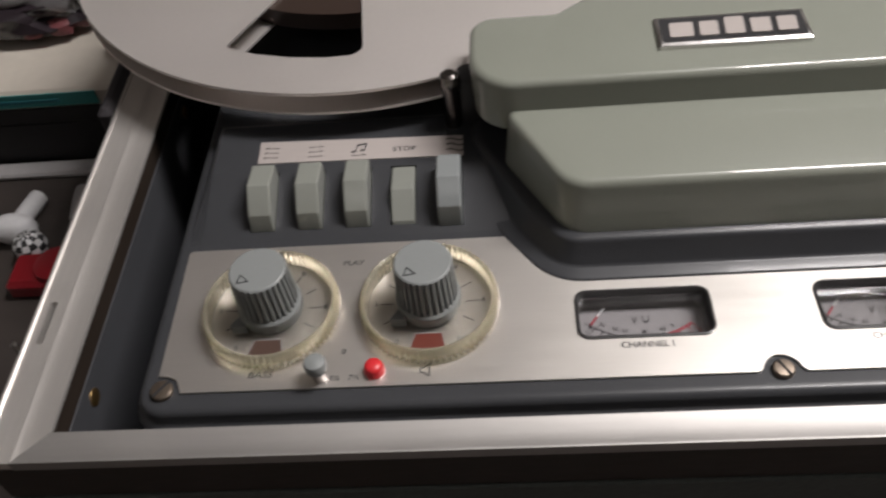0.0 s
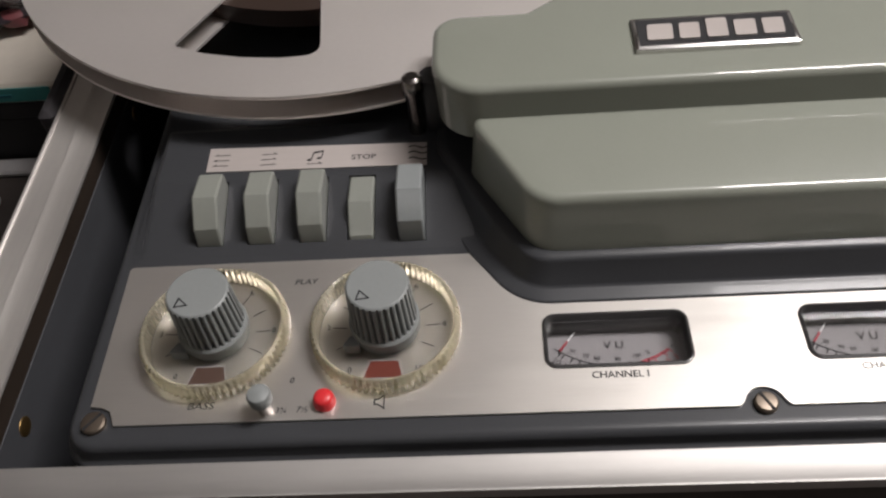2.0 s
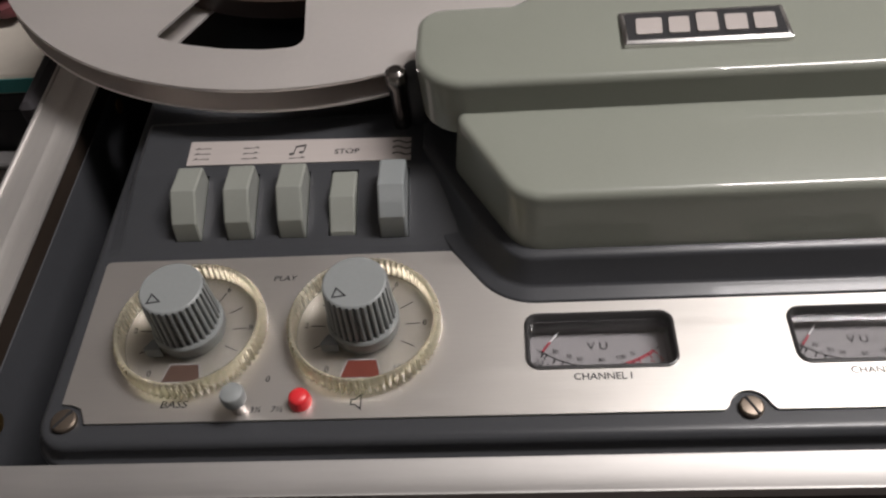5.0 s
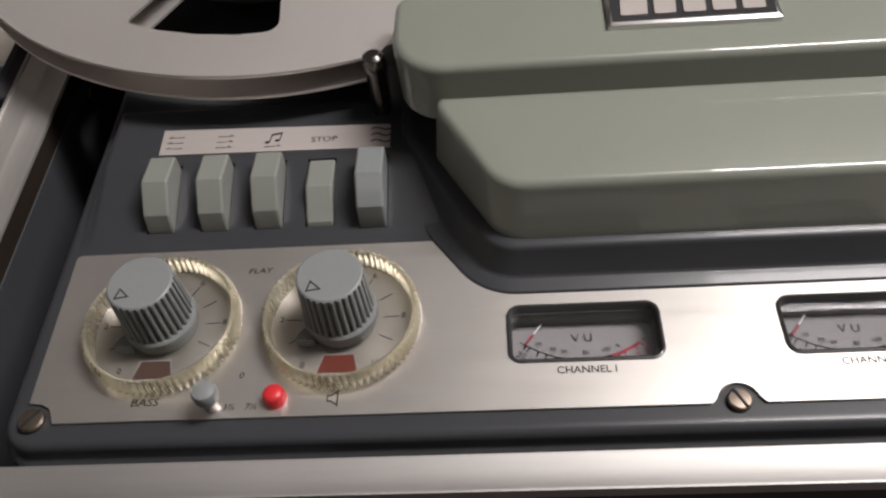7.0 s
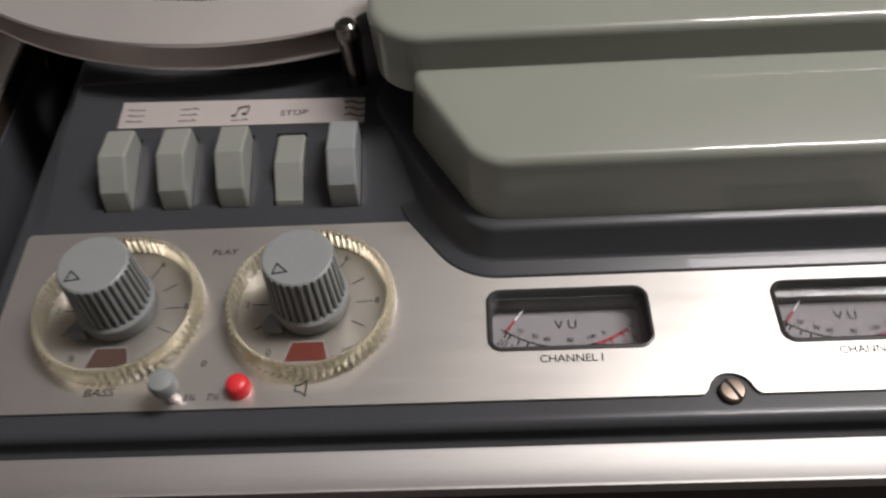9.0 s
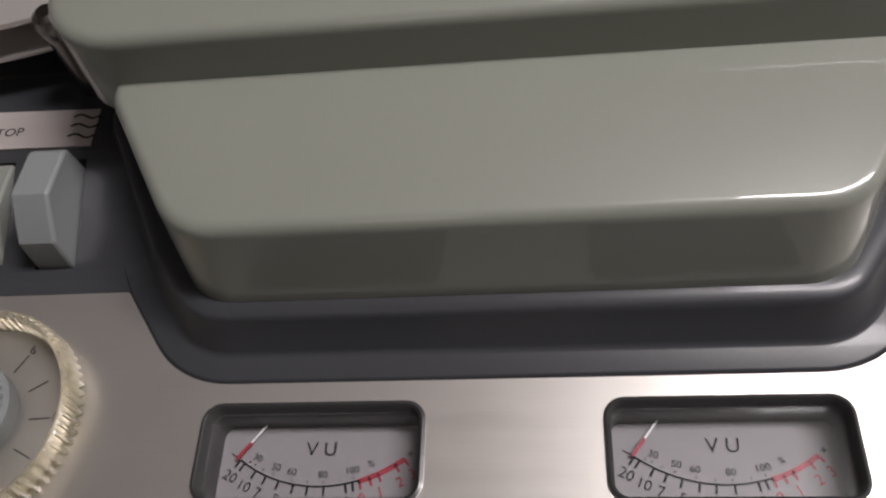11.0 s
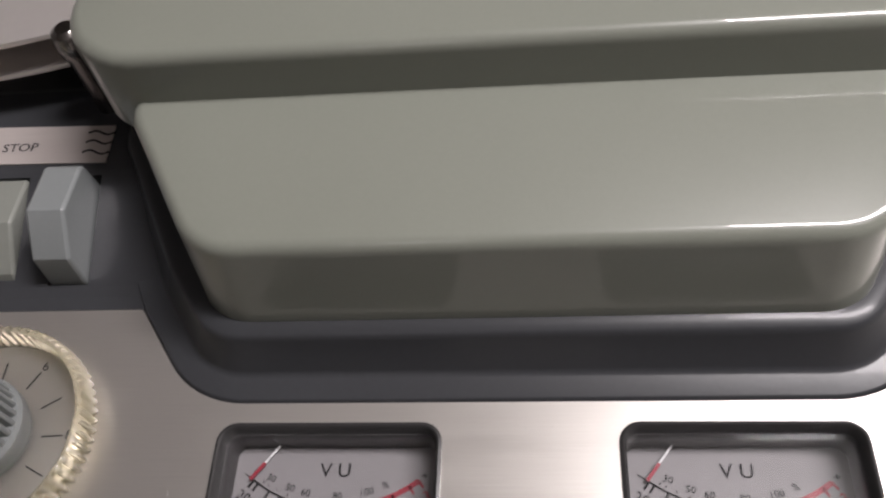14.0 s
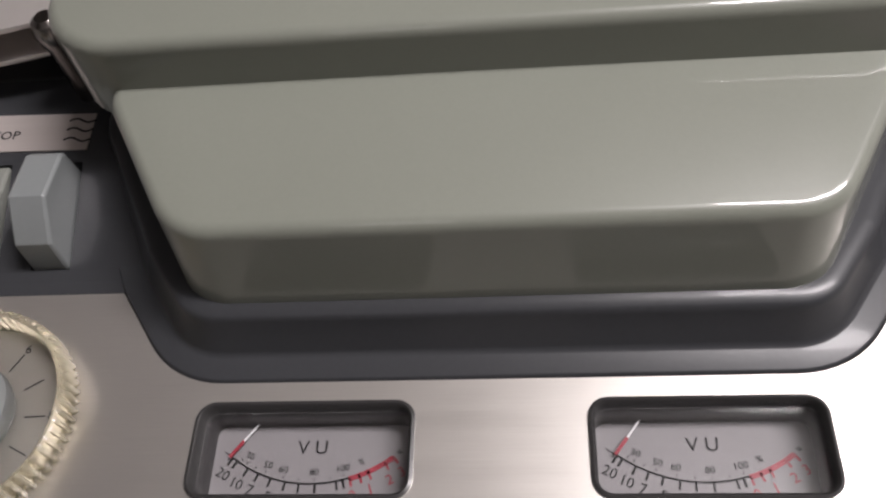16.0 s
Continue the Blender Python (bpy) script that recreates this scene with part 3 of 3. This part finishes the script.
def knob(cx, cy, tri):
    n = 30
    skirt = [(10.6, 1.5), (10.8, 3.0), (11.4, 4.0), (11.5, 7.2), (10.9, 8.2)]
    kb = on_deck("knob", lathe(skirt, 56, cx, cy), KNOB, "grey fluted plastic control knob", 30)
    rings = []
    for r, z, depth in ((10.8, 8.0, 1.5), (10.1, 23.2, 1.4), (9.95, 24.1, 0.3), (9.6, 24.5, 0.0), (9.2, 24.7, 0.0)):
        ring = []
        for i in range(n * 6):
            a = 2 * math.pi * i / (n * 6)
            rr = r - depth * (0.12, 0.0, 0.0, 0.12, 1.0, 1.0)[i % 6]
            ring.append((cx + rr * math.cos(a), cy + rr * math.sin(a), z))
        rings.append(ring)
    part("fluted_grip", loft(rings), KNOB, kb, smooth=25)
    part("pointer_lobe", prism(round_poly([(cx - 10.5, cy - 5), (cx - 7, cy - 9.6), (cx - 13.4, cy - 9.4)], 0.5, 2), 1.5, 5.4), KNOB, kb, "small grey pointer lobe")
    tx, ty = cx + tri[0], cy + tri[1]
    tpts = [(tx - 1.9, ty - 1.7), (tx + 1.9, ty - 1.1), (tx - 1.0, ty + 1.7)]
    part("pointer_mark", ribbon(tpts, 0.42, 24.7, closed=True), INK, kb, "black outlined triangle")


for cx, win in ((-170.2, AMBERDIM), (-114.0, AMBER)):
    dial(cx, 30.8, win)
    knob(cx, 31.2, (-4.2, -4.0))

lever = on_deck("selector_lever", lathe([(2.2, 0), (2.4, 4), (2.9, 5.6), (3.2, 8.6), (2.5, 9.4), (1.2, 9.8)], 28, -150.4, 3.0), DARKCHROME, "chrome selector lever with a grey tip")
part("lever_tip", lathe([(3.6, 6.0), (3.8, 9.0), (3.3, 10.2), (1.6, 10.8)], 28, -150.4, 3.0), KNOB, lever, "grey plastic tip")
on_deck("red_button", lathe([(3.5, 0), (3.5, 1.4), (3.2, 1.9), (3.2, 3.0), (2.9, 3.7), (2.2, 4.2), (0.8, 4.4)], 28, -132.0, 5.0), RED, "glossy red plastic button")

# printed lettering on the panel
for body, size, x, y, wide in (("BASS", 3.5, -171.4, 5.0, 1.15), ("PLAY", 3.0, -143.2, 52.6, 1.15), ("0", 3.0, -143.4, 13.2, 1.0), ("3¾", 2.9, -145.6, 2.6, 1.0), ("7½", 2.9, -139.0, 2.6, 1.0),
                               ("CHANNEL I", 3.4, -40.8, 11.3, 1.0), ("CHANNEL II", 3.4, 40.4, 11.3, 1.0)):
    part("lettering", text_bm(body, size, x, y, 0.0, shear=0.15 if size < 3.3 or body == "BASS" else 0.0, wide=wide), INK, panel)
sx, sy = -115.0, 4.6
part("speaker_mark", ribbon([(sx - 1.6, sy - 0.9), (sx - 0.4, sy - 0.9), (sx + 1.4, sy - 2.4), (sx + 1.4, sy + 2.4), (sx - 0.4, sy + 0.9), (sx - 1.6, sy + 0.9)], 0.4, 0.0, closed=True), INK, panel)


# screws
def screw(x, y, r, turn, material=STEEL):
    bm = lathe([(r, -0.9), (r, 0.4), (r - 0.5, 0.9), (r * 0.4, 1.1)], 32, x, y)
    s = on_deck("deck_screw", bm, material, "slotted steel deck screw")
    c, q = math.cos(turn), math.sin(turn)
    # The slot is a dark bar on the head: its shade is colour.
    part("slot", bar((x - c * r * 0.94, y - q * r * 0.94), (x + c * r * 0.94, y + q * r * 0.94), 0.9, 0.75, 0.42), RECESS_DARK, s)


screw(0.4, 0.0, 3.5, radians(118))
screw(-204.6, 0.4, 3.9, radians(52))
screw(204.6, 0.4, 3.9, radians(20))


# level meters
def meter(cx):
    rings = [at_z(meter_loop(cx, d), z) for d, z in ((0.1, -1.0), (0.15, 0.5), (-0.5, 0.75), (-1.0, 0.4), (-1.5, -4.5), (-1.6, -9.4))]
    m = on_deck("level_meter", loft(rings, top=False, bottom=False), METERCASE, "recessed black-framed level meter", 50)
    zf = -9.2
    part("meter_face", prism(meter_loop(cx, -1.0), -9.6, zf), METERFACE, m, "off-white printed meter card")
    pane = part("meter_glass", prism(meter_loop(cx, -1.3), -3.2, -2.4), GLASS, m, "clear meter glass")
    pane.visible_shadow = False
    ax, ay, R = cx, 49.3, 29.0

    def on_arc(x, r):
        a = math.asin(x / R)
        return ax + r * math.sin(a), ay - r * math.cos(a), a

    def arc_bm(xa, xb, r, w, n=14):
        pts = [on_arc(xa + (xb - xa) * k / n, r)[:2] for k in range(n + 1)]
        return ribbon(pts, w, zf)

    part("scale_arc", arc_bm(-17.2, 8.2, R, 0.42), INK, m)
    part("scale_arc", arc_bm(8.2, 17.4, R + 0.2, 1.1), INKRED, m, "red overload arc")
    for x in (-17.2, -16.2, -13.6, -11.2, -8.4, -5.2, -2.2, 1.2, 5.6, 7.0):
        p, q = on_arc(x, R), on_arc(x, R + 1.9)
        part("scale_tick", bar(p[:2], q[:2], 0.5, zf), INK, m)
    for x in (8.4, 10.4, 12.2, 15.6, 17.4):
        p, q = on_arc(x, R), on_arc(x, R + 1.9)
        part("scale_tick", bar(p[:2], q[:2], 0.5, zf), INKRED, m)
    for body, x, mt in (("20", -18.4, INK), ("10", -15.3, INK), ("7", -12.3, INK), ("5", -8.4, INK), ("3", -4.6, INK), ("1", 6.0, INK), ("0", 9.0, INKRED), ("1", 12.6, INKRED), ("2", 16.4, INKRED), ("3", 18.8, INKRED)):
        p = on_arc(x * 0.91, R + 3.9)
        part("scale_number", text_bm(body, 3.1, p[0], p[1], zf, turn=p[2] * 0.8), mt, m)
    for body, x in (("30", -13.4), ("50", -9.2), ("60", -5.8), ("80", 0.8), ("100", 6.8), ("%", 10.6)):
        p = on_arc(x * 1.1, R - 2.4)
        part("scale_number", text_bm(body, 2.1, p[0], p[1], zf, turn=p[2] * 0.6), INK, m)
    for x in (-15.6, -14.4, -12.4, -10.0, -6.0, -2.4, 1.0, 4.6, 7.4):
        p = on_arc(x, R - 0.9)
        part("scale_dot", prism(circle(p[0], p[1], 0.2, 8), zf, zf + 0.12), INK, m)
    part("lettering", text_bm("V U", 4.2, cx + 0.0, 28.0, zf), INK, m)
    part("scale_mark", bar((cx - 19.4, 27.4), (cx - 17.8, 26.4), 0.25, zf), INK, m)
    for s in (-1, 1):
        part("scale_mark", bar((cx + 18.0, 27.0), (cx + 19.4, 27.0), 0.25, zf) if s < 0 else bar((cx + 18.7, 26.4), (cx + 18.7, 27.7), 0.25, zf), INK, m)
    a = math.asin(-17.4 / R)
    tip, mid, end = [(ax + r * math.sin(a), ay - r * math.cos(a)) for r in (R + 0.4, R - 4.0, R - 11.5)]
    # White colour stands in for the bright reflection on the silver needle.
    part("needle", bar(mid, end, 0.38, zf + 1.0, 0.3), WHITEP, m, "thin silver needle, its sheen given as white")
    part("needle_tip", bar(tip, mid, 0.7, zf + 1.0, 0.4), INKRED, m, "red needle tip")
    return m


for cx in METERS:
    meter(cx)

# tape guide beside the cover
guide = on_deck("tape_guide", lathe([(3.4, -1), (3.4, 26.0), (4.0, 27.6), (4.2, 31.0), (3.6, 33.4), (2.2, 34.4)], 28, -105.2, 118.0), DARKCHROME, "dark chrome tape guide post")
part("guide_arm", box(-106, -93, 114, 126, 2, 8, 2.0), BLACK, guide, "black guide arm")
part("guide_roller", lathe([(6.2, 8), (6.2, 29.4), (5.2, 31), (1.6, 31.6)], 24, -97.8, 122.0), BLACK, guide, "black roller")


# dust on the panel and the moulding
def dust(count, seed):
    rng = random.Random(seed)
    verts, faces = [], []
    for _ in range(count):
        if rng.random() < 0.55:
            x, y = rng.uniform(-88, -58), rng.uniform(6, 44)
        else:
            x, y = rng.uniform(-205, 205), rng.uniform(2, 60)
        if any(abs(x - cx) < 26 and 10 < y < 40 for cx in METERS) or (abs(x) < 84 and y > 37) or (abs(x + 142) < 56 and 4 < y < 58) or math.hypot(x, y) < 9:
            continue
        r, a = rng.uniform(0.06, 0.15), rng.uniform(0, 6.3)
        n = len(verts)
        for k in range(5):
            f = r * rng.uniform(0.6, 1.3)
            verts.append((x + f * math.cos(a + k * 1.257), y + f * math.sin(a + k * 1.257), 0.01))
        verts.append((x, y, 0.01 + r))
        faces += [(n + k, n + (k + 1) % 5, n + 5) for k in range(5)]
    bm = bmesh.new()
    vs = [bm.verts.new(v) for v in verts]
    for f in faces:
        bm.faces.new([vs[i] for i in f])
    return bm


tagged(part("dust", dust(110, 4), DUST, smooth=0), "pale dust specks on the aluminium control panel", "dust", kind="stuff")


# ---- tape reels ----
def reel(cx, cy, turn):
    r = thing("tape_reel", "large silver metal tape reel on the recorder deck", "tape reel", "tape reels", at=(cx, cy, 0))
    wins = []
    for k in range(3):
        a0 = radians(-100.4 + 120 * k + turn)
        hw = radians(14.8)
        pts = [(120 * math.cos(a0 - hw), 120 * math.sin(a0 - hw))]
        pts += [(120.6 * math.cos(a0 + hw * f), 120.6 * math.sin(a0 + hw * f)) for f in (-0.5, 0, 0.5)]
        pts += [(120 * math.cos(a0 + hw), 120 * math.sin(a0 + hw)), (62 * math.cos(a0 + hw * 0.95), 62 * math.sin(a0 + hw * 0.95)), (62 * math.cos(a0 - hw * 0.88), 62 * math.sin(a0 - hw * 0.88))]
        wins.append(round_poly(pts, [2.5, 0, 0, 0, 6, 6, 3], 5))

    def flange(name, z0, z1):
        rim = circle(0, 0, 143.4, 160)
        bm = prism(rim, z0, z1, holes=wins)
        # rolled edge
        ring = [at_z(circle(0, 0, 142.8, 160), z0 - 0.3), at_z(circle(0, 0, 143.7, 160), z0 - 0.2), at_z(circle(0, 0, 143.9, 160), (z0 + z1) / 2), at_z(circle(0, 0, 143.7, 160), z1 + 0.1), at_z(circle(0, 0, 142.8, 160), z1 + 0.05)]
        return part(name, join(bm, loft(ring, False, False)), REEL, r, smooth=30)

    flange("top_flange", 28.9, 30.0)
    flange("bottom_flange", 19.4, 20.4)
    part("tape_pack", lathe([(88, 20.6), (88, 28.6)], 96), TAPE, r, "dark brown wound tape")
    part("hub", lathe([(38, 8), (38, 18.4), (40, 30.4), (38, 32.5)], 64), REEL, r, "silver reel hub")
    part("turntable", lathe([(30, -1), (30, 13), (54, 14), (54, 17), (52, 18.2)], 96), BLACK, r, "black reel turntable")
    return r


left_reel = reel(-150.5, 259.3, 0)
copy_thing(left_reel, Matrix.Translation((150.5 * U, 259.3 * U, 0)) @ Matrix.Rotation(radians(40), 4, "Z"))


# ---- things beside the case ----
# Black box put in for the dark gap below the carton.
gap_block = tagged(part("gap_filler", box(-520, -322, 285, 430, TABLE_Z, -114, 2), GAP_DARK), "black box added for the dark gap under the carton", "box")
part("lid", box(-521, -321, 283.4, 431, -113.6, -101, 1), GAP_DARK, gap_block, "upper part of the black gap box")
cream = tagged(part("carton", box(-500, -316, 282, 420, -100.6, -86, 2), BOXM), "cream cardboard carton with a teal stripe", "box")
part("stripe", box(-498, -345, 280.9, 281.9, -98, -87.6, 0.3), TEAL, cream, "teal printed stripe")
part("stripe_line", box(-498, -370, 280.3, 280.8, -94.6, -91.8, 0.15), TEALDARK, cream, "dark blue-green printed line")


def lump(cx, cy, cz, sx, sy, sz, seed, rough=0.22, n=3):
    bm = bmesh.new()
    bmesh.ops.create_icosphere(bm, subdivisions=n, radius=1.0)
    for v in bm.verts:
        f = 1 + rough * noise.noise(v.co * 2.1 + Vector((seed, 0, 0))) + 0.5 * rough * noise.noise(v.co * 5.3 + Vector((0, seed, 0)))
        v.co = Vector((cx + v.co.x * sx * f, cy + v.co.y * sy * f, max(cz - sz * 0.82, cz + v.co.z * sz * f)))
    return bm


bag = tagged(part("plastic_bag", lump(-412, 368, -66, 72, 36, 24, 3, 0.4, 4), BAGM, smooth=60), "crumpled clear plastic bag with a dark cloth inside", "bag")
part("dark_wrap", lump(-414, 358, -68, 58, 30, 18, 9, 0.4), BUNDLE, bag, "dark red and black wrapped cloth")
for bx, by, bs in ((-380, 338, 8), (-398, 334, 6), (-440, 338, 9), (-366, 346, 6)):
    part("bag_piece", lump(bx, by, -79 + bs * 0.4, bs * 1.4, bs, bs * 0.8, bx * 0.1, 0.3, 2), PINK, bag, "dull pink plastic piece")
tagged(part("pink_cap", lathe([(9, -85.8), (9.4, -68), (7, -62), (3, -60)], 24, -330, 318), PINK), "pink plastic cap on the carton", "cap")
tagged(part("tray_rail", box(-520, -300, 268, 282, TABLE_Z, TABLE_Z + 5, 1.5), GREYP), "grey plastic rail on the table", "rail")
tube = tagged(part("plastic_tube", moved(lathe([(5.6, -12), (6.2, -10.5), (6.2, 10.5), (4, 12.5)], 24), Matrix.Translation((-398, 234, TABLE_Z + 6.2)) @ Matrix.Rotation(radians(-14), 4, "Z") @ Matrix.Rotation(radians(90), 4, "X")), WHITEP), "white plastic tube lying on the table", "tube")
tagged(part("white_cap", lump(-400, 214, TABLE_Z + 9, 15, 10, 10.5, 2, 0.1), WHITEP), "white rounded plastic cap on the table", "cap")
tagged(part("grey_tube", moved(lathe([(6, -14), (6.4, -12), (6.4, 12), (5, 14)], 24), Matrix.Translation((-362, 234, TABLE_Z + 7)) @ Matrix.Rotation(radians(8), 4, "Z") @ Matrix.Rotation(radians(90), 4, "X")), GREYP), "grey plastic tube lying on the table", "tube")


def checker_ball(cx, cy, cz, r):
    bm = bmesh.new()
    bmesh.ops.create_uvsphere(bm, u_segments=24, v_segments=16, radius=r)
    for f in bm.faces:
        c = f.calc_center_median()
        i = int((math.atan2(c.y, c.x) + math.pi) / (2 * math.pi) * 12)
        j = int(math.acos(max(-1, min(1, c.z / r))) / math.pi * 8)
        f.material_index = (i + j) % 2
    bmesh.ops.translate(bm, vec=(cx, cy, cz), verts=bm.verts)
    return bm


tagged(part("red_tin", join(box(-388, -342, 163, 190, TABLE_Z, TABLE_Z + 14, 3), lathe([(13, TABLE_Z + 14), (13, TABLE_Z + 17), (10, TABLE_Z + 18)], 32, -358, 177)), REDTOY), "glossy red plastic tin on the table", "tin")
tagged(part("checkered_ball", checker_ball(-383, 197, TABLE_Z + 10.5, 10.5), [BLACK, WHITEP], smooth=0), "black and white checkered ball beside the tin", "ball")

# ---- room lamp and added fill lamp ----
for (lx, ly, wide, deep, power, raised), words in zip(LAMPS, ("long white hanging lamp, lit", "unseen square fill lamp, added to brighten the shade")):
    lamp = thing("unseen_lamp", words, "lamp", at=(lx / U, ly / U, CEILING))
    hx, hy = wide / U / 2 + 20, deep / U / 2 + 20
    low = LAMP_Z / U - CEILING + 4
    part("lamp_body", box(-hx, hx, -hy, hy, low, low + 28, 4), WHITEP, lamp)
    for side in (-0.7, 0.7):
        part("rod", lathe([(4, low + 28), (4, 0)], 12, side * hx, 0), CHROME, lamp, "thin metal hanging rod")
